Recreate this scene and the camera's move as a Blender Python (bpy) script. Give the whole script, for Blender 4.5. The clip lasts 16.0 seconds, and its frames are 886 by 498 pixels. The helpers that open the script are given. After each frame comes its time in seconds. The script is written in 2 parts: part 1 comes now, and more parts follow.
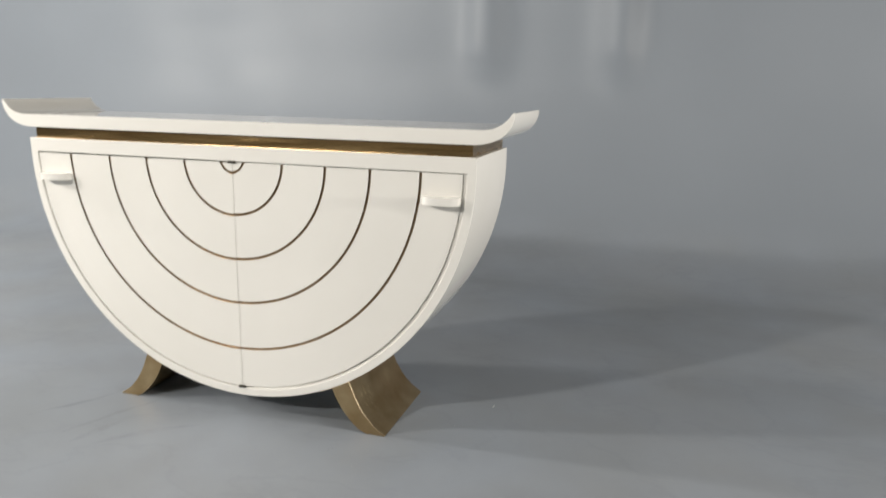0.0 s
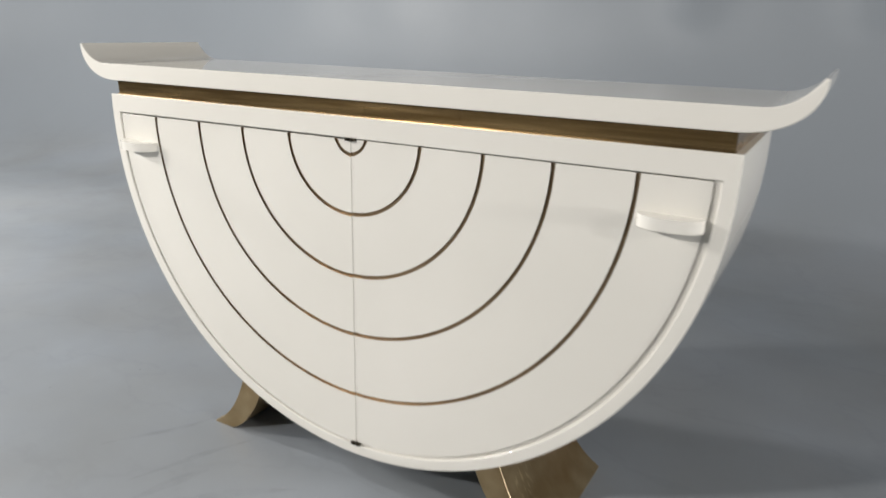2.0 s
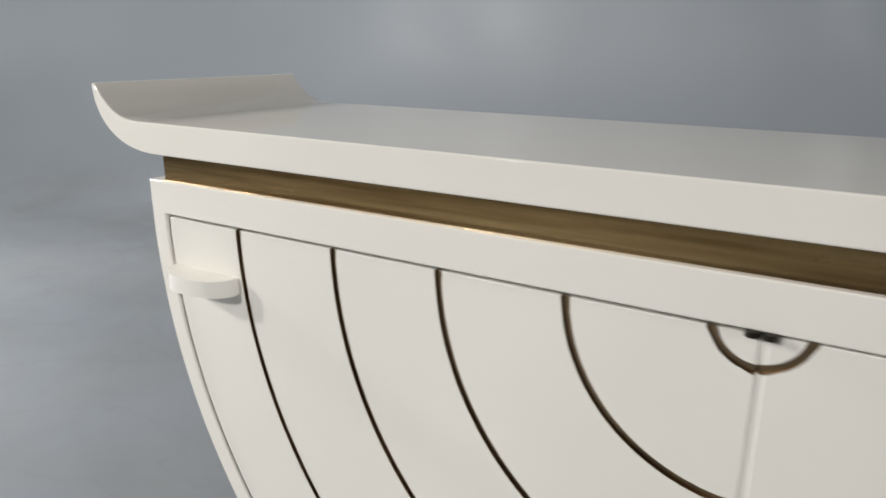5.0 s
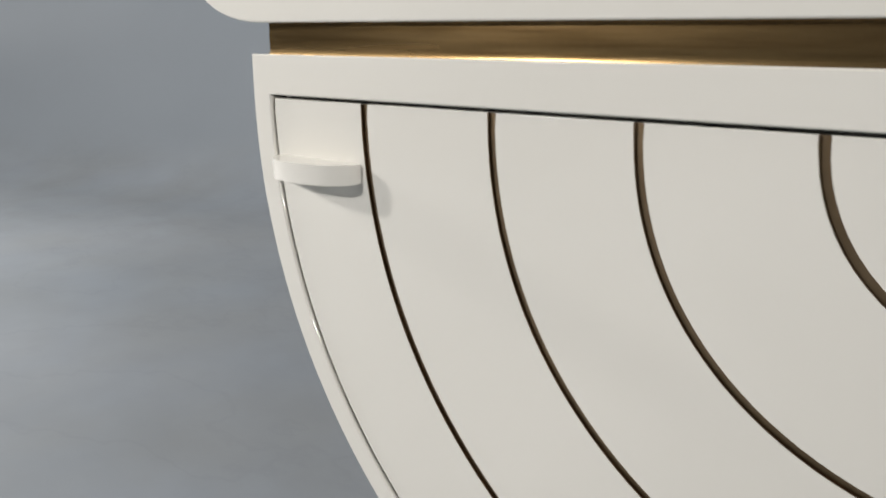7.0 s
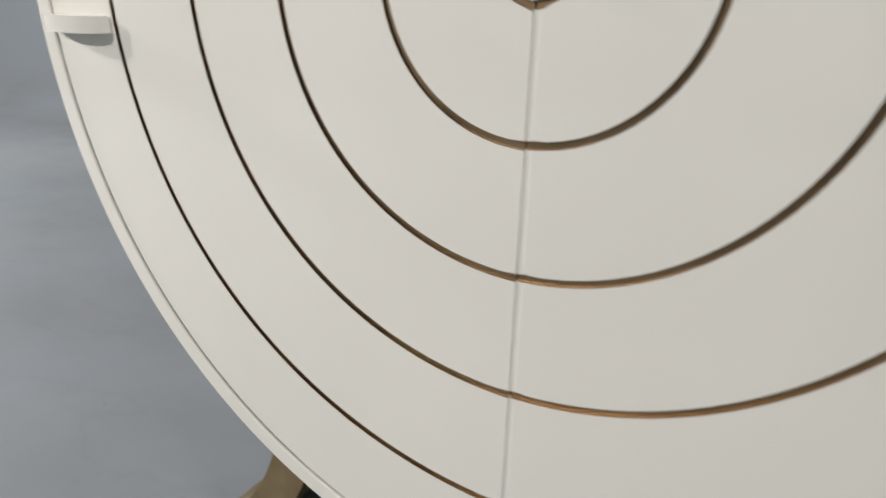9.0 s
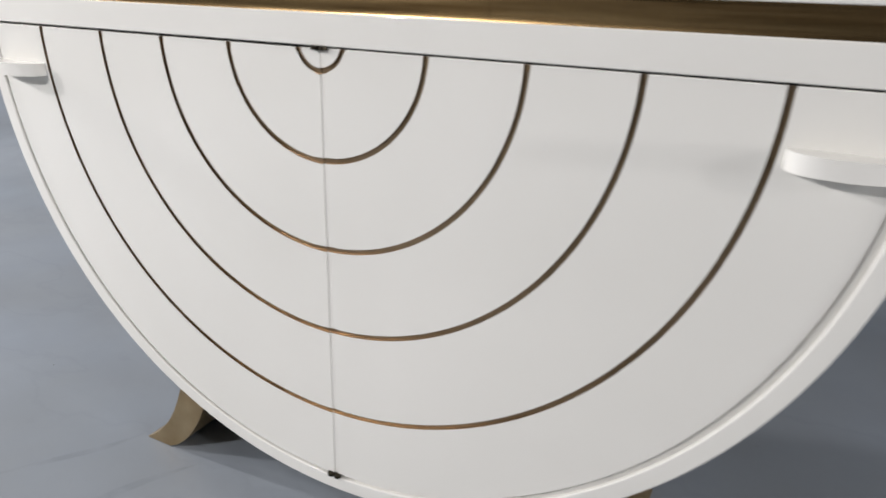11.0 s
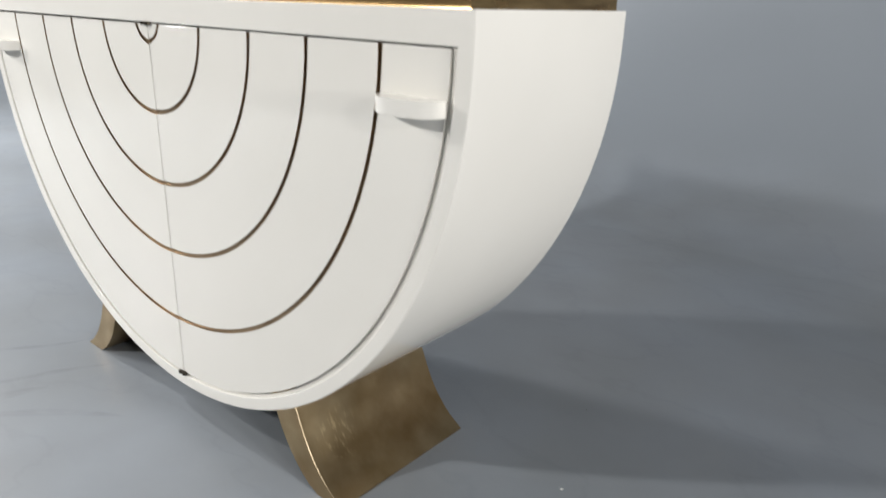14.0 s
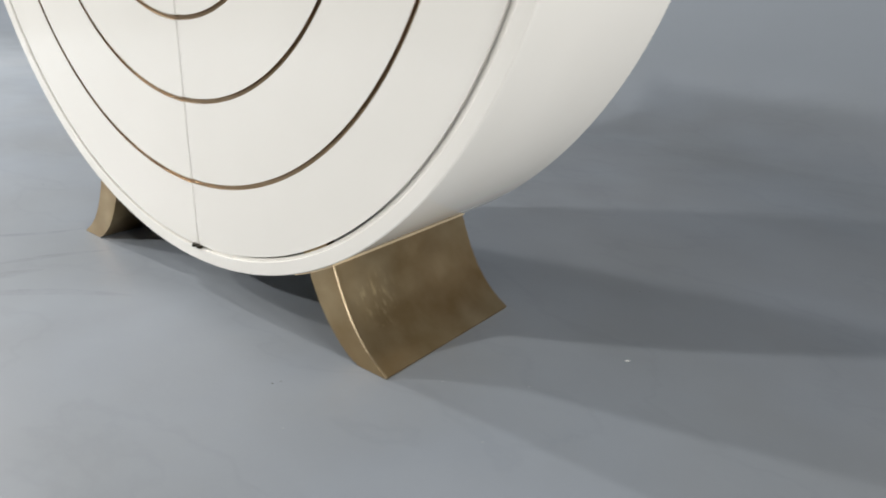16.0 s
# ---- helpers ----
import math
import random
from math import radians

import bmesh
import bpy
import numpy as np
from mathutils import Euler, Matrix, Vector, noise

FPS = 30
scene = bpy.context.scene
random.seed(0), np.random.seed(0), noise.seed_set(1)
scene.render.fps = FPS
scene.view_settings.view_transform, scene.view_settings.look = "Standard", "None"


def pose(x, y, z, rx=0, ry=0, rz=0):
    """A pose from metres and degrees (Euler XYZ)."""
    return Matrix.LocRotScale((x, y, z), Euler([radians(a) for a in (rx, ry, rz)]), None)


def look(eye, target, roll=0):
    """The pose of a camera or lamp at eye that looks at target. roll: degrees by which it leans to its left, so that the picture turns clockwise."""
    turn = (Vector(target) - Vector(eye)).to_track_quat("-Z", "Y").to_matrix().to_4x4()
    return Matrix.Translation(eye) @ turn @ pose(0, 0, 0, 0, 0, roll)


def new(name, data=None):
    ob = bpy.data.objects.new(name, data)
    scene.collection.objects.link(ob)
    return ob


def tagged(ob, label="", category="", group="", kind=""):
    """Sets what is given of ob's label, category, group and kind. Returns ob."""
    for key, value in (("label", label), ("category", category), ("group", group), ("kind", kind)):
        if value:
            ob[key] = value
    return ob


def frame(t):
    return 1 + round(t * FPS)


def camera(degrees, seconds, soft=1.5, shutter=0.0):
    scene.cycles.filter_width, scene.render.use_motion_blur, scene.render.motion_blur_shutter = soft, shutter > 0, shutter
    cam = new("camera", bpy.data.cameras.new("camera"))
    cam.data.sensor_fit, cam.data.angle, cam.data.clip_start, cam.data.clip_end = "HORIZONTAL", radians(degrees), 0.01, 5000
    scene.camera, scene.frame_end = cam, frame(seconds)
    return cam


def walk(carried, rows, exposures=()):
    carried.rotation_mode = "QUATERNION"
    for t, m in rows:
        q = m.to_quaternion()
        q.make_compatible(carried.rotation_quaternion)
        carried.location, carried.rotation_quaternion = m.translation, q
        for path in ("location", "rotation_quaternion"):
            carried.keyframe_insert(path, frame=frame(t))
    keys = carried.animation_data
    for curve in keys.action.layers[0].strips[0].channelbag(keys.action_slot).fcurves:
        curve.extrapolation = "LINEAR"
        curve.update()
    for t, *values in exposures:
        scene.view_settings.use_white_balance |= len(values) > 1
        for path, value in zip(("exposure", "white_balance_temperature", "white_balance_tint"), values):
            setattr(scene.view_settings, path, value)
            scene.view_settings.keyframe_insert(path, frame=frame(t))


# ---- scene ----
cam = camera(64.25, 16.0, soft=1.6, shutter=0.5)

EXPOSURES = [(0, -0.06, 6750, 10), (1, -0.10, 6800, 10), (1.5, -0.15, 6750, 10), (2.4, -0.26, 6600, 10), (3, -0.41, 6600, 10), (5.3, -0.49, 6550, 10), (6.5, -0.56, 6550, 10), (8, -0.57, 6550, 10), (9.2, -0.45, 6550, 10), (11.3, -0.25, 6220, 13), (12.5, -0.09, 6290, 12), (13.5, -0.03, 6370, 10), (14, -0.04, 6400, 10), (16, 0.05, 6420, 10)]
PATH = [
    (0, (1.1223, -1.6923, 0.9650), (0.5587, 0.1741, 0.5187), 1.06),
    (0.5, (1.2190, -1.5705, 0.9668), (0.4636, 0.1947, 0.4072), 1.00),
    (1, (1.1686, -1.4248, 0.9633), (0.2766, 0.2624, 0.3652), 0.88),
    (1.5, (0.9796, -1.2763, 0.9588), (0.0482, 0.3885, 0.3581), 1.06),
    (2, (0.8178, -1.0775, 0.9612), (-0.1235, 0.5821, 0.3617), 1.26),
    (2.5, (0.6855, -0.9261, 0.9719), (-0.2700, 0.7282, 0.3803), 0.95),
    (3, (0.5465, -0.8173, 0.9639), (-0.4270, 0.8328, 0.3899), 0.94),
    (5.3, (-0.0171, -0.5144, 0.9562), (-1.0337, 1.1142, 0.3958), 0.56),
    (5.5, (-0.0634, -0.5087, 0.9353), (-1.0840, 1.1305, 0.4146), 1.21),
    (6, (-0.1398, -0.5109, 0.8798), (-1.1784, 1.1162, 0.3563), 0.92),
    (6.5, (-0.1488, -0.5214, 0.8423), (-1.1891, 1.0994, 0.3030), 0.75),
    (7, (-0.1195, -0.5432, 0.8088), (-1.1354, 1.0872, 0.2523), 0.70),
    (7.5, (-0.0622, -0.5589, 0.7732), (-1.0677, 1.0720, 0.1994), 1.08),
    (8, (0.0164, -0.5750, 0.7504), (-0.9639, 1.0555, 0.1334), 1.27),
    (8.5, (0.1364, -0.5788, 0.7386), (-0.8311, 1.0449, 0.0846), 1.15),
    (9, (0.2442, -0.5758, 0.7371), (-0.6802, 1.0561, 0.0425), 1.49),
    (9.2, (0.2810, -0.5766, 0.7461), (-0.6263, 1.0496, 0.0166), 1.43),
    (11.3, (0.6493, -0.7651, 0.8575), (-0.1906, 0.9063, 0.1498), 1.56),
    (11.5, (0.7154, -0.7442, 0.8690), (-0.1291, 0.9294, 0.1719), 1.72),
    (12, (0.8592, -0.7364, 0.8950), (0.0137, 0.9431, 0.2134), 1.56),
    (12.5, (1.0038, -0.7156, 0.9216), (0.0354, 0.9022, 0.2546), 1.50),
    (13, (1.0957, -0.6890, 0.9169), (0.0038, 0.8480, 0.2495), 1.73),
    (13.5, (1.1380, -0.6639, 0.8867), (-0.0257, 0.8170, 0.2139), 1.67),
    (14, (1.1772, -0.6333, 0.8072), (-0.0193, 0.8230, 0.1381), 1.67),
    (14.5, (1.2107, -0.6144, 0.7226), (0.0178, 0.8456, 0.0551), 1.89),
    (15, (1.2124, -0.6068, 0.6532), (0.0353, 0.8588, -0.0294), 2.04),
    (15.5, (1.1601, -0.6182, 0.6011), (0.0012, 0.8522, -0.1024), 2.22),
    (16, (1.0522, -0.6514, 0.5761), (-0.0795, 0.8147, -0.1786), 2.27),
]
walk(cam, [(t, look(eye, target, roll)) for t, eye, target, roll in PATH], EXPOSURES)

# ---- world and lights ----
world = bpy.data.worlds.new("world")
scene.world = world
world.use_nodes = True
world.node_tree.nodes["Background"].inputs[0].default_value = (0.55, 0.62, 0.7, 1)
world.node_tree.nodes["Background"].inputs[1].default_value = 0.02


def studio_lamp(name, at, target, size, power, color):
    """A round lamp head that lights only what lies before it."""
    lamp = bpy.data.lights.new(name, "AREA")
    lamp.shape, lamp.size, lamp.energy, lamp.color = "DISK", size, power, color
    ob = new(name, lamp)
    ob.matrix_world = look(at, target)
    return ob


def bare_bulb(name, at, radius, power, color):
    lamp = bpy.data.lights.new(name, "POINT")
    lamp.shadow_soft_size, lamp.energy, lamp.color = radius, power, color
    ob = new(name, lamp)
    ob.location = at
    return ob


# five studio lamps stand round the sideboard, outside the view
DAY = (1.0, 0.975, 0.94)
AIM = (0, 0.15, 0.45)
bare_bulb("light_left_side", (-3.65, -0.28, 1.88), 0.09, 320, DAY)
studio_lamp("light_left_corner", (-4.10, -1.89, 2.27), AIM, 0.20, 126, DAY)
studio_lamp("light_left_front", (-2.00, -3.40, 2.30), AIM, 0.18, 120, DAY)
studio_lamp("light_right_corner", (4.70, -1.40, 1.95), (-1.4, 1.1, 0.8), 0.22, 62, DAY)
studio_lamp("light_right_side", (4.60, -0.46, 1.08), AIM, 0.22, 106, DAY)


# ---- materials ----
def material(name):
    m = bpy.data.materials.new(name)
    m.use_nodes = True
    n, l = m.node_tree.nodes, m.node_tree.links
    return m, n, l, n["Principled BSDF"]


def noise_ramp(n, l, coords, scale, detail, a, b, lo=0.35, hi=0.65, stretch=(1, 1, 1)):
    mp = n.new("ShaderNodeMapping")
    mp.inputs["Scale"].default_value = stretch
    l.new(coords, mp.inputs[0])
    t = n.new("ShaderNodeTexNoise")
    t.inputs["Scale"].default_value, t.inputs["Detail"].default_value = scale, detail
    l.new(mp.outputs[0], t.inputs["Vector"])
    r = n.new("ShaderNodeValToRGB")
    r.color_ramp.elements[0].position, r.color_ramp.elements[1].position = lo, hi
    r.color_ramp.elements[0].color, r.color_ramp.elements[1].color = (*a, 1), (*b, 1)
    l.new(t.outputs["Fac"], r.inputs[0])
    return t, r


def mix_color(n, l, kind, fac, a, b):
    m = n.new("ShaderNodeMix")
    m.data_type, m.blend_type = "RGBA", kind
    if isinstance(fac, float):
        m.inputs[0].default_value = fac
    else:
        l.new(fac, m.inputs[0])
    l.new(a, m.inputs[6])
    l.new(b, m.inputs[7])
    return m.outputs[2]


def bump(n, l, height, strength, distance, normal=None):
    b = n.new("ShaderNodeBump")
    b.inputs["Strength"].default_value, b.inputs["Distance"].default_value = strength, distance
    l.new(height, b.inputs["Height"])
    if normal is not None:
        l.new(normal, b.inputs["Normal"])
    return b.outputs[0]


def lacquer():
    """Warm white sprayed lacquer, satin gloss with a faint orange peel."""
    m, n, l, p = material("white_lacquer")
    c = n.new("ShaderNodeTexCoord").outputs["Object"]
    _, tone = noise_ramp(n, l, c, 3.0, 3, (0.762, 0.743, 0.692), (0.792, 0.772, 0.721))
    l.new(tone.outputs[0], p.inputs["Base Color"])
    p.inputs["IOR"].default_value = 1.5
    _, rough = noise_ramp(n, l, c, 3.0, 3, (0.035, 0.035, 0.035), (0.05, 0.05, 0.05))
    l.new(rough.outputs[0], p.inputs["Roughness"])
    wave, _ = noise_ramp(n, l, c, 3.0, 1, (0, 0, 0), (1, 1, 1))
    l.new(bump(n, l, wave.outputs["Fac"], 0.03, 0.004), p.inputs["Normal"])
    return m


def brass(name, dark, light, rough, brushed=0.0, stain=None):
    """Aged brass with a cloudy patina; brushed lengthwise where wanted."""
    m, n, l, p = material(name)
    c = n.new("ShaderNodeTexCoord").outputs["Object"]
    _, tone = noise_ramp(n, l, c, 11.0, 4, dark, light, 0.32, 0.68, (0.35, 1, 9) if brushed else (1, 1, 1))
    _, cloud = noise_ramp(n, l, c, 26.0, 3, (0.84, 0.83, 0.80), (1, 1, 1), 0.3, 0.7, (0.15, 1, 5) if brushed else (1, 1, 1))
    color = mix_color(n, l, "MULTIPLY", 0.6, tone.outputs[0], cloud.outputs[0])
    if stain:
        # brown tarnish in blotches, rubbed through by short pale scratches
        _, blotch = noise_ramp(n, l, c, 7.0, 6, stain, (1, 1, 1), 0.34, 0.58)
        _, scratch = noise_ramp(n, l, c, 95.0, 3, (1, 1, 1), (1.55, 1.6, 1.65), 0.54, 0.68, (1, 1.6, 0.16))
        color = mix_color(n, l, "MULTIPLY", 0.75, color, blotch.outputs[0])
        near = n.new("ShaderNodeVectorMath")
        near.operation = "DISTANCE"
        near.inputs[1].default_value = (0.372, 0.075, 0.085)
        l.new(c, near.inputs[0])
        rubbed = n.new("ShaderNodeMapRange")
        rubbed.inputs["From Min"].default_value, rubbed.inputs["From Max"].default_value = 0.055, 0.02
        l.new(near.outputs["Value"], rubbed.inputs["Value"])
        color = mix_color(n, l, "MULTIPLY", rubbed.outputs[0], color, scratch.outputs[0])
    l.new(color, p.inputs["Base Color"])
    p.inputs["Metallic"].default_value = 1.0
    _, r = noise_ramp(n, l, c, 14.0, 3, (rough - 0.04,) * 3, (rough + 0.06,) * 3, 0.3, 0.7, (0.2, 1, 3) if brushed else (1, 1, 1))
    l.new(r.outputs[0], p.inputs["Roughness"])
    if brushed:
        hair, _ = noise_ramp(n, l, c, 30.0, 2, (0, 0, 0), (1, 1, 1), 0.3, 0.7, (0.2, 0.2, 45))
        l.new(bump(n, l, hair.outputs["Fac"], brushed, 0.0004), p.inputs["Normal"])
    return m


def studio_paint(name, base, patch, even, gloss, sheen):
    """Blue-grey satin studio paint: trodden and scuffed in patches on the floor, even where it sweeps up."""
    m, n, l, p = material(name)
    p.inputs["Specular IOR Level"].default_value = sheen
    c = n.new("ShaderNodeTexCoord").outputs["Object"]
    _, big = noise_ramp(n, l, c, 1.1, 5, base, patch, 0.3, 0.7)
    _, mid = noise_ramp(n, l, c, 7.0, 6, (0.9, 0.9, 0.9), (1, 1, 1), 0.3, 0.7)
    toned = mix_color(n, l, "MULTIPLY", 0.45, big.outputs[0], mid.outputs[0])
    # cloudy mop marks and small dirty spots
    _, smear = noise_ramp(n, l, c, 4.0, 9, (0.91, 0.915, 0.92), (1, 1, 1), 0.34, 0.62, (1, 1.1, 1))
    toned = mix_color(n, l, "MULTIPLY", 0.5, toned, smear.outputs[0])
    # warm and cool drifts in the worn coat
    _, drift = noise_ramp(n, l, c, 2.2, 4, (1.02, 1.0, 0.97), (0.985, 1.0, 1.02), 0.35, 0.65)
    toned = mix_color(n, l, "MULTIPLY", 1.0, toned, drift.outputs[0])
    # thin wandering scuff lines
    _, line = noise_ramp(n, l, c, 1.7, 7, (1, 1, 1), (1, 1, 1), 0.485, 0.515, (1, 1.7, 1))
    dark_line = line.color_ramp.elements.new(0.5)
    dark_line.color = (0.86, 0.865, 0.87, 1)
    trodden = mix_color(n, l, "MULTIPLY", 0.3, toned, line.outputs[0])
    _, calm = noise_ramp(n, l, c, 0.9, 2, tuple(v * 0.97 for v in even), tuple(v * 1.03 for v in even), 0.3, 0.7)
    part_xyz = n.new("ShaderNodeSeparateXYZ")
    l.new(c, part_xyz.inputs[0])
    lift = n.new("ShaderNodeMapRange")
    lift.interpolation_type = "SMOOTHSTEP"
    lift.inputs["From Min"].default_value, lift.inputs["From Max"].default_value = 0.0, 0.30
    l.new(part_xyz.outputs["Z"], lift.inputs["Value"])
    l.new(mix_color(n, l, "MIX", lift.outputs[0], trodden, calm.outputs[0]), p.inputs["Base Color"])
    _, r = noise_ramp(n, l, c, 2.5, 6, (gloss,) * 3, (gloss + 0.08,) * 3, 0.3, 0.7)
    l.new(r.outputs[0], p.inputs["Roughness"])
    wave, _ = noise_ramp(n, l, c, 1.6, 2, (0, 0, 0), (1, 1, 1))
    fine, _ = noise_ramp(n, l, c, 120.0, 3, (0, 0, 0), (1, 1, 1))
    l.new(bump(n, l, fine.outputs["Fac"], 0.06, 0.002, bump(n, l, wave.outputs["Fac"], 0.05, 0.05)), p.inputs["Normal"])
    return m


def smudge(name, color, cover):
    """A rubbed mark that the ground shows through."""
    m, n, l, p = material(name)
    c = n.new("ShaderNodeTexCoord").outputs["Object"]
    p.inputs["Base Color"].default_value = (*color, 1)
    p.inputs["Roughness"].default_value = 0.6
    _, broken = noise_ramp(n, l, c, 22.0, 5, (0, 0, 0), (cover,) * 3, 0.30, 0.75)
    l.new(broken.outputs[0], p.inputs["Alpha"])
    return m


def plain(name, color, rough, metal=0.0):
    m, n, l, p = material(name)
    c = n.new("ShaderNodeTexCoord").outputs["Object"]
    _, tone = noise_ramp(n, l, c, 25.0, 4, tuple(v * 0.85 for v in color), tuple(min(1, v * 1.1) for v in color))
    l.new(tone.outputs[0], p.inputs["Base Color"])
    p.inputs["Roughness"].default_value, p.inputs["Metallic"].default_value = rough, metal
    return m


WHITE = lacquer()
BAND = brass("band_brass", (0.270, 0.165, 0.066), (0.560, 0.378, 0.175), 0.235, 0.12)
LEG = brass("leg_brass", (0.325, 0.232, 0.118), (0.465, 0.360, 0.215), 0.38, 0.0, (0.84, 0.72, 0.60))
# pale brass for the rubbed edges; also paints the mounting plate's highlight
WORN_HIGHLIGHT = brass("worn_highlight_brass", (0.80, 0.64, 0.40), (0.86, 0.72, 0.52), 0.48)
INLAY = brass("inlay_brass", (0.26, 0.182, 0.108), (0.37, 0.268, 0.165), 0.36)
HINGE = plain("dark_bronze", (0.05, 0.042, 0.03), 0.4, 1.0)
PAINT = studio_paint("studio_paint", (0.229, 0.253, 0.280), (0.286, 0.307, 0.333), (0.232, 0.256, 0.283), 0.42, 0.30)
SCUFF = smudge("rubber_scuff", (0.09, 0.10, 0.115), 0.11)
# greys of the unseen walls, tuned for reflections and bounce
SOUTH = plain("unseen_end_wall", (0.12, 0.124, 0.128), 0.8)
DARK = plain("unseen_wall", (0.06, 0.061, 0.063), 0.8)
GRIT = plain("grit", (0.14, 0.14, 0.14), 0.8)
DUST = plain("dust", (0.42, 0.43, 0.43), 0.8)
CHIP = plain("paint_chip", (0.75, 0.75, 0.73), 0.6)


# ---- mesh helpers ----
def finish(name, bm, mat, parent=None, label="", smooth=40, crisp=False):
    bmesh.ops.recalc_face_normals(bm, faces=bm.faces)
    me = bpy.data.meshes.new(name)
    bm.to_mesh(me)
    bm.free()
    me.materials.append(mat)
    for f in me.polygons:
        f.use_smooth = crisp or (len(f.vertices) <= 4 and abs(f.normal.y) < 0.9995)
    me.set_sharp_from_angle(angle=radians(smooth))
    ob = new(name, me)
    ob.parent = parent
    if crisp:
        # keeps large faces flat beside their rounded edges
        ob.modifiers.new("even_normals", "WEIGHTED_NORMAL").keep_sharp = True
    return tagged(ob, label)


def part(name, bm, mat, parent, label="", smooth=40, crisp=False):
    return finish(name, bm, mat, parent, label, smooth, crisp)


def rounded_prism(outline, y_front, y_back, edge, segments):
    """An outline of (x, z) points pushed from y_front to y_back, both rims rounded to the radius edge."""
    n = len(outline)
    turn = math.copysign(1.0, sum(a[0] * b[1] - b[0] * a[1] for a, b in zip(outline, outline[1:] + outline[:1])))
    inward = []
    for i in range(n):
        before, here, after = (Vector(outline[k % n]) for k in (i - 1, i, i + 1))
        d0, d1 = (here - before).normalized(), (after - here).normalized()
        n0, n1 = Vector((-d0.y, d0.x)) * turn, Vector((-d1.y, d1.x)) * turn
        mid = (n0 + n1).normalized()
        inward.append(mid / max(0.75, mid.dot(n0)))
    steps = [math.pi / 2 * k / segments for k in range(segments + 1)]
    levels = [(edge * (1 - math.sin(u)), y_front + edge * (1 - math.cos(u))) for u in steps]
    levels += [(edge * (1 - math.sin(u)), y_back - edge * (1 - math.cos(u))) for u in steps[::-1]]
    bm = bmesh.new()
    rows = [[bm.verts.new((x + d * k.x, y, z + d * k.y)) for (x, z), k in zip(outline, inward)] for d, y in levels]
    bm.faces.new(rows[0])
    bm.faces.new(rows[-1][::-1])
    for p, q in zip(rows, rows[1:]):
        for i in range(n):
            bm.faces.new((p[i], q[i], q[(i + 1) % n], p[(i + 1) % n]))
    return bm


def prism(outline, y_front, y_back, edge=0.0, segments=2, both=False):
    """An outline of (x, z) points pushed from y_front to y_back, with the front rim (or both rims) rounded."""
    bm = bmesh.new()
    front = [bm.verts.new((x, y_front, z)) for x, z in outline]
    back = [bm.verts.new((x, y_back, z)) for x, z in outline]
    n = len(outline)
    bm.faces.new(front)
    bm.faces.new(back[::-1])
    for i in range(n):
        bm.faces.new((front[i], back[i], back[(i + 1) % n], front[(i + 1) % n]))
    if edge:
        rim = [bm.edges.get((front[i], front[(i + 1) % n])) for i in range(n)]
        if both:
            rim += [bm.edges.get((back[i], back[(i + 1) % n])) for i in range(n)]
        bmesh.ops.bevel(bm, geom=rim, offset=edge, segments=segments, profile=0.5, affect="EDGES", clamp_overlap=True)
    return bm


def arc(cx, cz, r, a0, a1, n):
    return [(cx + r * math.cos(radians(a0 + (a1 - a0) * i / n)), cz + r * math.sin(radians(a0 + (a1 - a0) * i / n))) for i in range(n + 1)]


def smooth_line(points, steps):
    """Extra points along a line of points, on a Catmull-Rom curve."""
    p = [Vector(q) for q in (points[0], *points, points[-1])]
    out = []
    for a, b, c, d in zip(p, p[1:], p[2:], p[3:]):
        for i in range(steps):
            t = i / steps
            out.append(tuple(0.5 * ((2 * b) + (c - a) * t + (2 * a - 5 * b + 4 * c - d) * t * t + (3 * b - a - 3 * c + d) * t ** 3)))
    return out + [tuple(points[-1])]


# ---- sizes ----
DOOR_TOP = 0.7565         # lower edge of the front frame's top rail
CENTRE = DOOR_TOP + 0.0045  # common centre of rings, doors and carcass
R_BODY, R_OPEN = 0.695, 0.671
BODY_TOP, BAND_TOP, SLAB_TOP = 0.7973, 0.8280, 0.8656
DEPTH = 0.350
FRONT = -0.003            # face of the front frame; the door faces lie at y = 0
RINGS = (0.0365, 0.155, 0.2825, 0.411, 0.550)
GROOVE = 0.0076


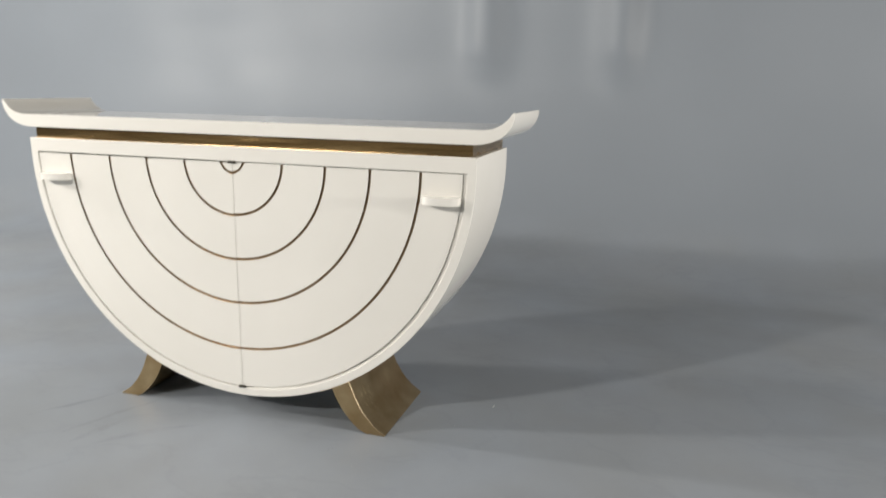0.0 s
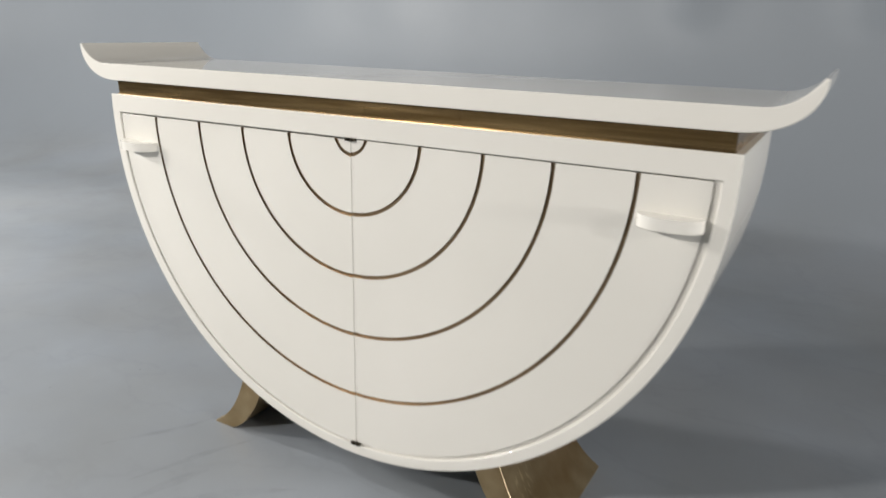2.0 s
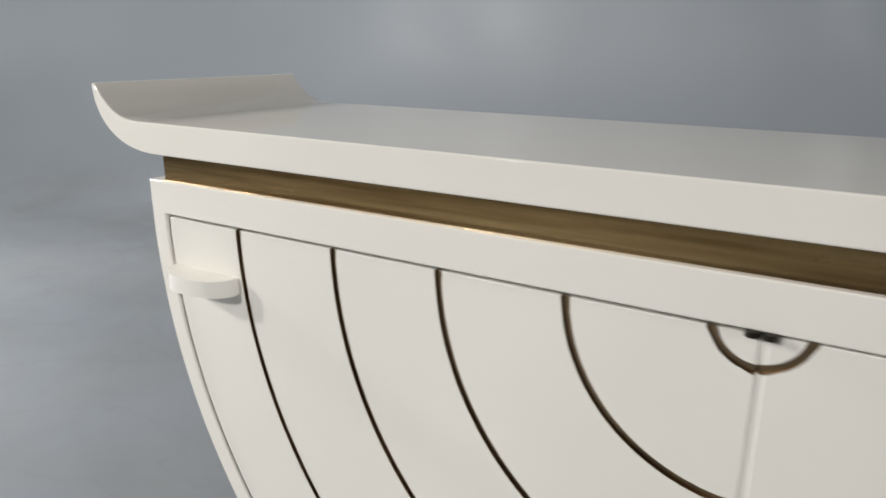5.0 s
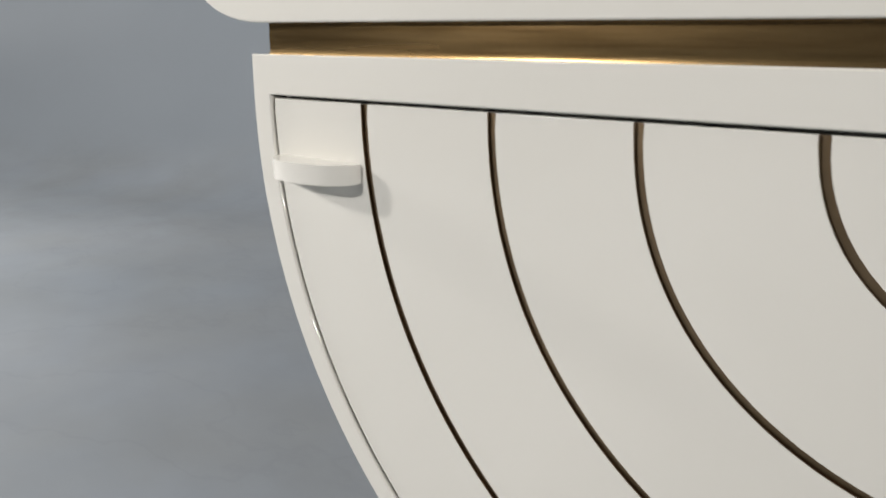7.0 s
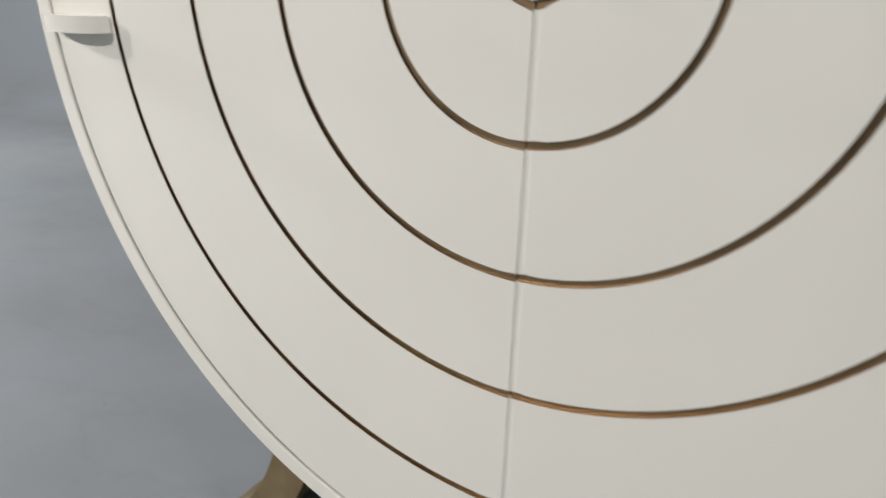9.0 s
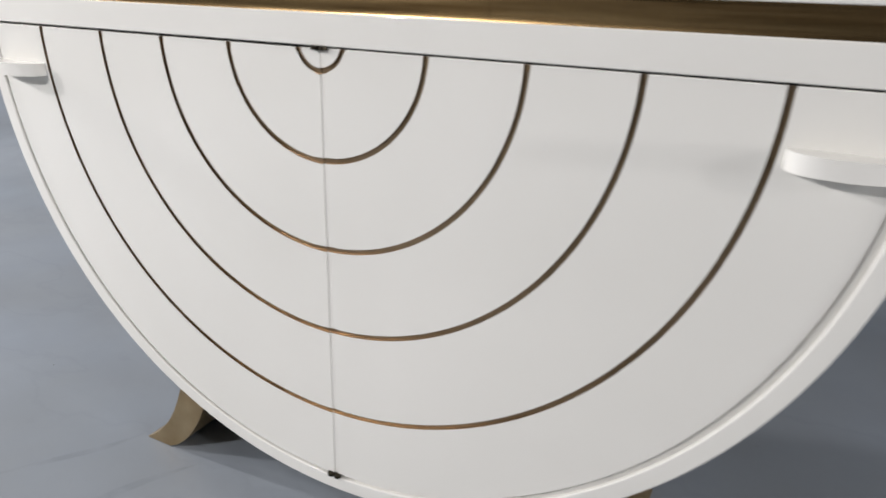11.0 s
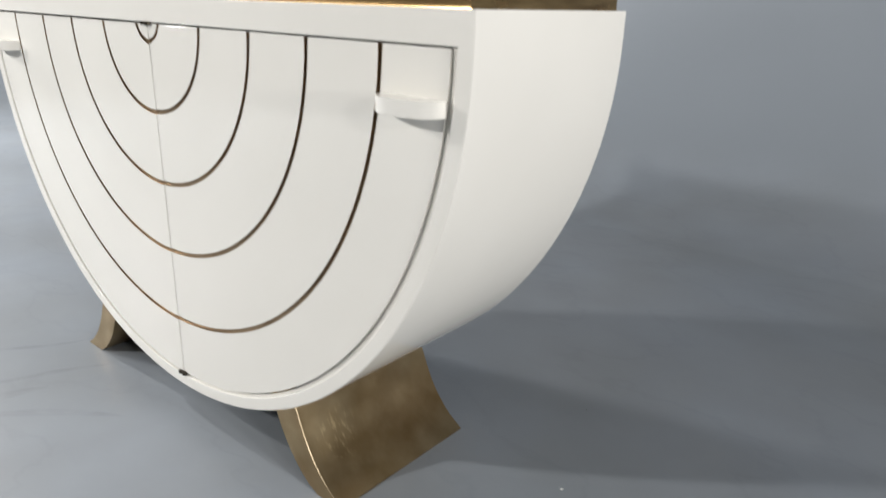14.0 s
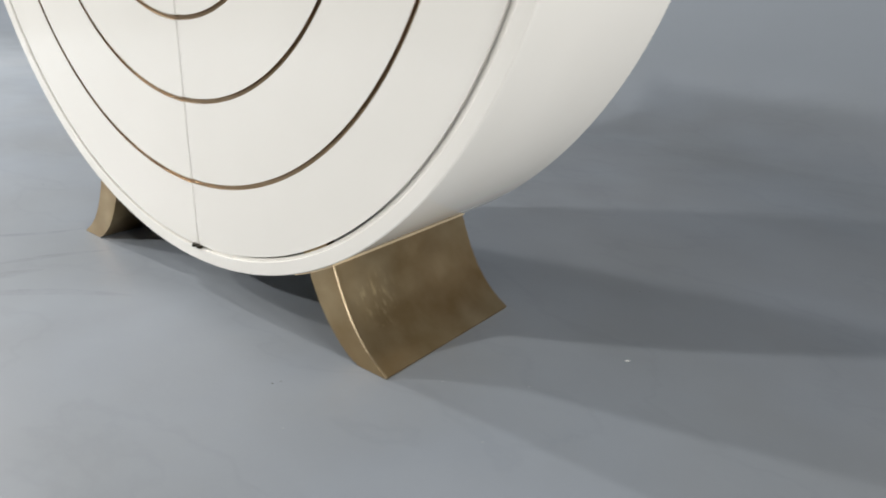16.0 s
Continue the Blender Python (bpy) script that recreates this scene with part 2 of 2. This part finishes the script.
# ---- studio: floor, sweep and unseen closing walls ----
def build_studio():
    x0, x1, y0 = -7.0, 5.5, -5.5
    y_sweep, radius, height = 1.75, 1.15, 3.5
    bm = bmesh.new()
    grid = [[bm.verts.new((x0 + (x1 - x0) * i / 24, y0 + (y_sweep - y0) * j / 16, 0)) for j in range(17)] for i in range(25)]
    for i in range(24):
        for j in range(16):
            bm.faces.new((grid[i][j], grid[i + 1][j], grid[i + 1][j + 1], grid[i][j + 1]))
    floor = finish("floor", bm, PAINT)
    tagged(floor, "blue-grey painted studio floor with faint scuffs", "floor", kind="structure")
    # dark rubbed streaks beside the left foot
    for line, wide in (
        (((-0.60, -0.21), (-0.543, -0.129), (-0.489, -0.051), (-0.459, 0.023)), 0.016),
        (((-0.43, -0.28), (-0.387, -0.179), (-0.367, -0.123), (-0.34, -0.067), (-0.303, -0.006)), 0.020),
        (((-0.36, -0.30), (-0.333, -0.215), (-0.304, -0.145)), 0.030),
        (((-0.30, -0.29), (-0.251, -0.237), (-0.178, -0.163), (-0.078, -0.092)), 0.026),
    ):
        path = smooth_line(line, 6)
        bm = bmesh.new()
        rows = []
        for i, (x, y) in enumerate(path):
            q, r = path[max(0, i - 1)], path[min(len(path) - 1, i + 1)]
            side = Vector((q[1] - r[1], r[0] - q[0])).normalized() * wide / 2 * math.sin(math.pi * (i + 0.6) / (len(path) + 0.2))
            rows.append([bm.verts.new((x + k * side.x, y + k * side.y, 0.0005)) for k in (-1, 1)])
        for p, q in zip(rows, rows[1:]):
            bm.faces.new((p[0], p[1], q[1], q[0]))
        part("scuff_mark", bm, SCUFF, floor)

    bm = bmesh.new()
    profile = [(radius * math.sin(radians(a)), radius * (1 - math.cos(radians(a)))) for a in range(0, 91, 6)]
    profile += [(radius, radius + (height - radius) * k / 36) for k in range(1, 37)]
    # plan of the sheet: straight behind the sideboard, then round the corner to the west
    bend, corner = 1.9, -3.6
    plan = [(x1 - (x1 - corner) * i / 260, y_sweep, 0.0) for i in range(261)]
    plan += [(corner - bend * math.sin(radians(a)), y_sweep - bend * (1 - math.cos(radians(a))), a) for a in range(3, 91, 3)]
    plan += [(corner - bend, y_sweep - bend - (y_sweep - bend - y0) * i / 12, 90.0) for i in range(1, 13)]
    cols = []
    for x, y, turn in plan:
        nx, ny = -math.sin(radians(turn)), math.cos(radians(turn))
        along = x if turn == 0 else corner - (turn / 90) * 3.0 + min(0, y)
        col = []
        for out, z in profile:
            lift = max(0.0, min(1.0, (z - 0.6) / 0.7))
            gleam_lift = max(0.0, min(1.0, (z - 0.92) / 0.30))
            gleam_lift *= gleam_lift * (3 - 2 * gleam_lift)
            ripple = 0.010 * math.sin(along * 2.9 + 0.6) + 0.006 * math.sin(along * 6.1 + 2.0)
            # two bulges added to catch the lamps, standing in for reflected bright streaks
            gleam_fold = sum(d * math.exp(-(((along - c) / w) ** 2)) for c, w, d in ((0.84, 0.13, 0.084), (0.00, 0.14, 0.076)))
            high = max(0.0, min(1.0, (z - 1.30) / 0.40))
            billow = 0.030 * high * high * (3 - 2 * high) * math.exp(-(((along + 2.0) / 0.6) ** 2))
            d = out + lift * ripple - gleam_lift * gleam_fold - billow
            col.append(bm.verts.new((x + nx * d, y + ny * d, z)))
        cols.append(col)
    for a, b in zip(cols, cols[1:]):
        for k in range(len(profile) - 1):
            bm.faces.new((a[k], b[k], b[k + 1], a[k + 1]))
    sweep = finish("backdrop", bm, PAINT, smooth=80)
    sweep.data.flip_normals()
    tagged(sweep, "blue-grey satin studio backdrop sweeping up from the floor", "backdrop", kind="structure")

    # unseen walls and ceiling, added to close the room and limit bounce
    for name, size, at in (
        ("wall_north", (12.7, 0.1, height), (-0.75, 3.30, height / 2)),
        ("wall_west", (0.1, 9.2, height), (x0 - 0.05, -1.3, height / 2)),
        ("wall_east", (0.1, 9.0, height), (x1 + 0.05, -1.3, height / 2)),
        ("wall_south", (12.7, 0.1, height), (-0.75, y0 - 0.05, height / 2)),
        ("ceiling", (12.7, 9.4, 0.1), (-0.75, -1.1, height + 0.05)),
    ):
        bm = bmesh.new()
        bmesh.ops.create_cube(bm, size=1)
        bmesh.ops.scale(bm, vec=size, verts=bm.verts)
        bmesh.ops.translate(bm, vec=at, verts=bm.verts)
        tagged(finish(name, bm, SOUTH if name == "wall_south" else DARK), "unseen plain dark grey studio " + name.split("_")[0], name.split("_")[0], kind="structure")


# ---- sideboard ----
def half_disc(r, z_top, n=96):
    """The lower half disc of radius r about the common centre, cut level at z_top."""
    dz = z_top - CENTRE
    if dz >= 0:
        return [(-r, z_top)] + arc(0, CENTRE, r, 180, 360, n) + [(r, z_top)]
    a = math.degrees(math.asin(-dz / r))
    pts = arc(0, CENTRE, r, 180 + a, 360 - a, n)
    return [pts[0]] + pts + [pts[-1]]


def carcass_mesh():
    bm = bmesh.new()
    outer, inner = half_disc(R_BODY, BODY_TOP), half_disc(R_OPEN, DOOR_TOP)
    rows = {}
    for key, line, y in (("of", outer, FRONT), ("ob", outer, DEPTH), ("if", inner, FRONT), ("ib", inner, 0.023)):
        rows[key] = [bm.verts.new((x, y, z)) for x, z in line]
    n = len(outer)
    pairs = [(i, i + 1) for i in range(n - 1)] + [(n - 1, 0)]
    for i, j in pairs:
        bm.faces.new((rows["of"][i], rows["of"][j], rows["if"][j], rows["if"][i]))
        bm.faces.new((rows["of"][i], rows["ob"][i], rows["ob"][j], rows["of"][j]))
        bm.faces.new((rows["if"][i], rows["if"][j], rows["ib"][j], rows["ib"][i]))
    bm.faces.new(rows["ib"])
    bmesh.ops.remove_doubles(bm, verts=bm.verts, dist=1e-5)
    bm.normal_update()
    rim = [e for e in bm.edges if all(abs(v.co.y - FRONT) < 1e-6 for v in e.verts) and e.calc_face_angle(0) > 1.0]
    bmesh.ops.bevel(bm, geom=rim, offset=0.0022, segments=3, profile=0.5, affect="EDGES", clamp_overlap=True)
    return bm


def slab_outline():
    """The top: a flat board whose ends sweep up into thin wings, seen from the front."""
    right = [(0.0, BAND_TOP), (0.60, BAND_TOP), (0.655, BAND_TOP)]
    for i in range(25):
        u = math.pi / 2 * i / 24
        right.append((0.672 + 0.1140 * math.sin(u), BAND_TOP + 0.0775 * (1 - math.cos(u)) ** 1.15))
    right += [(0.7855, BAND_TOP + 0.0792), (0.7832, BAND_TOP + 0.0800), (0.7806, BAND_TOP + 0.0793)]
    rise = BAND_TOP + 0.0785 - SLAB_TOP
    for i in range(1, 19):
        v = 1 - i / 18
        right.append((0.702 + 0.0785 * v, SLAB_TOP + rise * v ** 2.6))
    right += [(0.685, SLAB_TOP), (0.60, SLAB_TOP), (0.0, SLAB_TOP)]
    left = [(-x, z) for x, z in right[-2:0:-1]]
    return right + left


def band_outline(r_in, r_out, side, z_top, gap, shift=0.0):
    """A quarter band of a door between two radii, cut level at the top and upright at the seam."""
    def run(r, dx=0.0):
        a0 = math.asin((CENTRE - z_top) / r)
        a1 = math.acos(min(1.0, (gap - dx) / r))
        n = max(6, int(60 * r / 0.55))
        return [(side * (dx + r * math.cos(a0 + (a1 - a0) * i / n)), CENTRE - r * math.sin(a0 + (a1 - a0) * i / n)) for i in range(n + 1)]
    if r_in < 0.02:
        return [(side * gap, z_top)] + run(r_out, shift)
    return run(r_out, shift) + run(r_in)[::-1]


def inlay_mesh(r, side, z_top, gap, face):
    """A shallow brass channel let into the door along one arc."""
    w, t, d = GROOVE / 2, 0.0007, 0.0037
    section = [(-w, 0.0003), (-w + t, 0.0003), (-w + t, d), (w - t, d), (w - t, 0.0003), (w, 0.0003), (w, 0.006), (-w, 0.006)]
    n = max(10, int(90 * r / 0.55))
    bm = bmesh.new()
    rows = []
    for i in range(n + 1):
        row = []
        for dr, dy in section:
            rr = r + dr
            a0, a1 = math.asin((CENTRE - z_top) / rr), math.acos(min(1.0, gap / rr))
            a = a0 + (a1 - a0) * i / n
            row.append(bm.verts.new((side * rr * math.cos(a), face + dy, CENTRE - rr * math.sin(a))))
        rows.append(row)
    for p, q in zip(rows, rows[1:]):
        for k in range(8):
            bm.faces.new((p[k], q[k], q[(k + 1) % 8], p[(k + 1) % 8]))
    bm.faces.new(rows[0])
    bm.faces.new(rows[-1][::-1])
    return bm


def build_door(side, parent):
    top, face = DOOR_TOP - 0.0034, 0.0
    gap = 0.0010 if side < 0 else 0.0061      # the right door's meeting edge is rebated
    rim, shift = R_OPEN - 0.0035, 0.0 if side < 0 else -0.0064
    bm = prism(band_outline(0.0, rim - 0.0004, side, top - 0.0004, gap + 0.0004, shift), face + 0.0055, 0.0118)
    door = part("door", bm, WHITE, parent, "white lacquered quarter-round door with brass inlay arcs")
    edges = [0.0, *RINGS, rim]
    for k in range(6):
        lo = edges[k] + (GROOVE / 2 if k else 0)
        hi = edges[k + 1] - (GROOVE / 2 if k < 5 else 0)
        outline = band_outline(lo, hi, side, top, gap, shift if k == 5 else 0.0)
        part("door_panel", prism(outline, face, face + 0.006, 0.0013, 3), WHITE, door, "", 40, True)
    if side > 0:
        # a rebate down the meeting edge, broken by the inlays
        cuts = [CENTRE - top, *RINGS, rim]
        for k in range(6):
            hi = CENTRE - cuts[k] - (GROOVE / 2 if k else 0.0006)
            lo = CENTRE - cuts[k + 1] + (GROOVE / 2 if k < 5 else 0.0012)
            section = ((0.0064, 0.0011), (0.0064, 0.0116), (-0.0004, 0.0116), (-0.0004, 0.0014))
            bm = bmesh.new()
            ends = [[bm.verts.new((x, y, z)) for x, y in section] for z in (hi, lo)]
            bm.faces.new(ends[0])
            bm.faces.new(ends[1][::-1])
            for m in range(4):
                bm.faces.new((ends[0][m], ends[1][m], ends[1][(m + 1) % 4], ends[0][(m + 1) % 4]))
            part("rebated_edge", bm, WHITE, door)
    for r in RINGS:
        part("inlay_strip", inlay_mesh(r, side, top - 0.0003, 0.0013, face), INLAY, door, "aged brass inlay arc", 30)
    # half-moon pull, from the outer inlay to the door's edge
    x_in, x_out, reach = 0.5550, 0.6610 if side < 0 else 0.6575, 0.036
    half, mid = (x_out - x_in) / 2, (x_out + x_in) / 2
    bm = bmesh.new()
    z0, z1 = DOOR_TOP - 0.0815, DOOR_TOP - 0.0615
    line = []
    for i in range(29):
        u = math.pi * i / 28
        line.append((side * mid - half * math.copysign(abs(math.cos(u)) ** 0.85, math.cos(u)), face + 0.0005 - reach * math.sin(u) ** 0.85))
    lo = [bm.verts.new((x, y, z0)) for x, y in line]
    hi = [bm.verts.new((x, y, z1)) for x, y in line]
    bm.faces.new(lo)
    bm.faces.new(hi[::-1])
    for i in range(29):
        j = (i + 1) % 29
        bm.faces.new((lo[i], hi[i], hi[j], lo[j]))
    rim = [bm.edges.get((s[i], s[i + 1])) for s in (lo, hi) for i in range(28)]
    bmesh.ops.bevel(bm, geom=rim, offset=0.0014, segments=2, profile=0.5, affect="EDGES", clamp_overlap=True)
    part("pull", bm, WHITE, door, "white half-moon ledge pull", 40, True)
    if side > 0:
        door.location = (-0.0012, 0, 0.0012)      # this door hangs a trifle high and inwards
    return door


LEG_OUTER = ((0.325, 0.185), (0.336, 0.156), (0.348, 0.125), (0.364, 0.090), (0.386, 0.055), (0.415, 0.024), (0.4468, 0.0025))


def worn_edge(side):
    """The rubbed, brighter arris along the foot's outer front edge."""
    line = smooth_line(LEG_OUTER[1:], 5)
    bm = bmesh.new()
    rings = []
    for x, z in line:
        rings.append([bm.verts.new((side * (x - 0.0018 + 0.0023 * math.cos(u)), 0.0096 + 0.0023 * math.sin(u), z)) for u in (math.pi / 3 * k for k in range(6))])
    for p, q in zip(rings, rings[1:]):
        for k in range(6):
            bm.faces.new((p[k], q[k], q[(k + 1) % 6], p[(k + 1) % 6]))
    bm.faces.new(rings[0])
    bm.faces.new(rings[-1][::-1])
    return bm


def leg_mesh(side):
    """A flared foot: a thick bent plate that curves outwards to the floor."""
    outer = smooth_line(LEG_OUTER, 4) + [(0.4462, 0.0)]
    inner = [(0.388, 0.0)] + smooth_line(((0.372, 0.008), (0.346, 0.030), (0.322, 0.058), (0.302, 0.090), (0.288, 0.120), (0.276, 0.150), (0.262, 0.185)), 4)
    return prism([(side * x, z) for x, z in outer + inner], 0.0075, 0.328, 0.0020, 3, True)


def band_mesh(x0, x1):
    """One length of the recessed brass band: a faintly bowed face with a small cove at its foot."""
    z0, tall = BODY_TOP - 0.0004, BAND_TOP - BODY_TOP + 0.0008
    levels = [(0.0, 0.0015), (0.03, 0.0013), (0.07, 0.0011), (0.16, 0.0010)]
    levels += [(v, 0.0010 + 0.0002 * math.sin(math.pi * (v - 0.16) / 0.84)) for v in (0.25, 0.35, 0.45, 0.55, 0.65, 0.75, 0.85, 0.93)] + [(1.0, 0.0010)]
    bm = bmesh.new()
    loops = []
    for v, d in levels:
        y0, y1 = 0.0062 - d, 0.343 + d
        a, b = (x0 - d if x0 < -0.6 else x0), (x1 + d if x1 > 0.6 else x1)
        loops.append([bm.verts.new((px, py, z0 + tall * v)) for px, py in ((a, y0), (b, y0), (b, y1), (a, y1))])
    for p, q in zip(loops, loops[1:]):
        for k in range(4):
            bm.faces.new((p[k], p[(k + 1) % 4], q[(k + 1) % 4], q[k]))
    bm.faces.new(loops[0][::-1])
    bm.faces.new(loops[-1])
    return bm


def build_sideboard():
    base = new("sideboard")
    tagged(base, "white lacquered half-round sideboard with brass inlay and flared brass legs", "sideboard")
    part("carcass", carcass_mesh(), WHITE, base, "curved white lacquered carcass with a flush front frame", 35, True)
    bm = prism(half_disc(R_BODY - 0.004, BODY_TOP - 0.004), DEPTH - 0.012, DEPTH - 0.001)
    part("back_panel", bm, WHITE, base)
    # two lengths of brass that meet in a hairline joint
    for x0, x1 in ((-0.674, 0.2305), (0.2311, 0.6815)):
        part("brass_band", band_mesh(x0, x1), BAND, base, "recessed band of brushed aged brass")
    part("top", rounded_prism(slab_outline(), -0.005, 0.345, 0.0022, 4), WHITE, base, "white lacquered top with upswept ends", 35, True)
    # narrow ledge inside the frame along the right-hand door's arc
    bm = bmesh.new()
    rows = []
    for i in range(61):
        a = radians(273 + 86.6 * i / 60)
        s = max(0.0, math.sin(a - radians(270)))
        w = 0.0032 + 0.0076 * s - 0.0024 * math.exp(-(((s - 0.42) / 0.20) ** 2))      # an open slot shows beside the door low down
        rows.append([bm.verts.new((r * math.cos(a), y, CENTRE + r * math.sin(a))) for r, y in ((R_OPEN - 0.0001, 0.0035), (R_OPEN - w, 0.0040), (R_OPEN - w, 0.0115), (R_OPEN - 0.0001, 0.0115))])
    for p, q in zip(rows, rows[1:]):
        for k in range(4):
            bm.faces.new((p[k], q[k], q[(k + 1) % 4], p[(k + 1) % 4]))
    bm.faces.new(rows[0])
    bm.faces.new(rows[-1][::-1])
    part("door_stop", bm, WHITE, base)
    stile = [(-0.02, DOOR_TOP - 0.001), (-0.02, CENTRE - R_OPEN + 0.002), (0.02, CENTRE - R_OPEN + 0.002), (0.02, DOOR_TOP - 0.001)]
    part("centre_stile", prism(stile, 0.0122, 0.0225), WHITE, base)
    for side in (-1, 1):
        build_door(side, base)
        leg = part("leg", leg_mesh(side), LEG, base, "flared foot of aged brass sheet", 40, True)
        part("worn_edge", worn_edge(side), WORN_HIGHLIGHT, leg, "rubbed bright edge of the brass foot")
        a0, a1 = (math.degrees(math.asin(x / R_BODY)) for x in (0.252, 0.339))
        strip = arc(0, CENTRE, R_BODY - 0.002, 270 + side * a0, 270 + side * a1, 8) + arc(0, CENTRE, R_BODY + 0.0034, 270 + side * a1, 270 + side * a0, 8)
        # the plate's pale colour stands in for the highlight along its edge
        part("mounting_plate", prism(strip, 0.006, 0.330), WORN_HIGHLIGHT, leg, "thin brass plate above the foot, pale to carry its edge highlight")
    for z in (DOOR_TOP - 0.002, CENTRE - R_OPEN + 0.003):
        for side in (-1, 1):
            bm = bmesh.new()
            bmesh.ops.create_cone(bm, cap_ends=True, segments=16, radius1=0.0058, radius2=0.0058, depth=0.005)
            bmesh.ops.translate(bm, vec=(side * 0.0062, -0.0022, z), verts=bm.verts)
            part("hinge", bm, HINGE, base, "small dark bronze pivot hinge")
    return base


def build_debris():
    """A few specks of paint and grit on the studio floor."""
    rnd = random.Random(4)
    for name, mat, label, size, places in (
        ("paint_chip", CHIP, "tiny white paint chip lying on the floor", 0.0040, ((0.694, 0.302),)),
        ("paint_fleck", DUST, "pale fleck of dust on the floor", 0.0014, ((0.640, -0.017), (0.512, 0.059), (0.425, -0.167), (0.616, 0.135))),
        ("grit", GRIT, "tiny dark speck of grit on the floor", 0.0018, ((0.331, -0.109), (0.336, -0.098), (0.60, 0.56), (-0.44, -0.50), (-2.62, 1.04), (-0.958, -0.107), (-0.844, 0.092), (-0.255, -0.668))),
    ):
        for x, y in places:
            bm = bmesh.new()
            bmesh.ops.create_icosphere(bm, subdivisions=1, radius=size)
            bmesh.ops.scale(bm, vec=(1, 0.6, 0.3), verts=bm.verts)
            ob = finish(name, bm, mat)
            ob.matrix_world = pose(x, y, 0.0008, 0, 0, rnd.uniform(0, 180))
            tagged(ob, label, "debris", "specks on the studio floor")


build_studio()
build_sideboard()
build_debris()
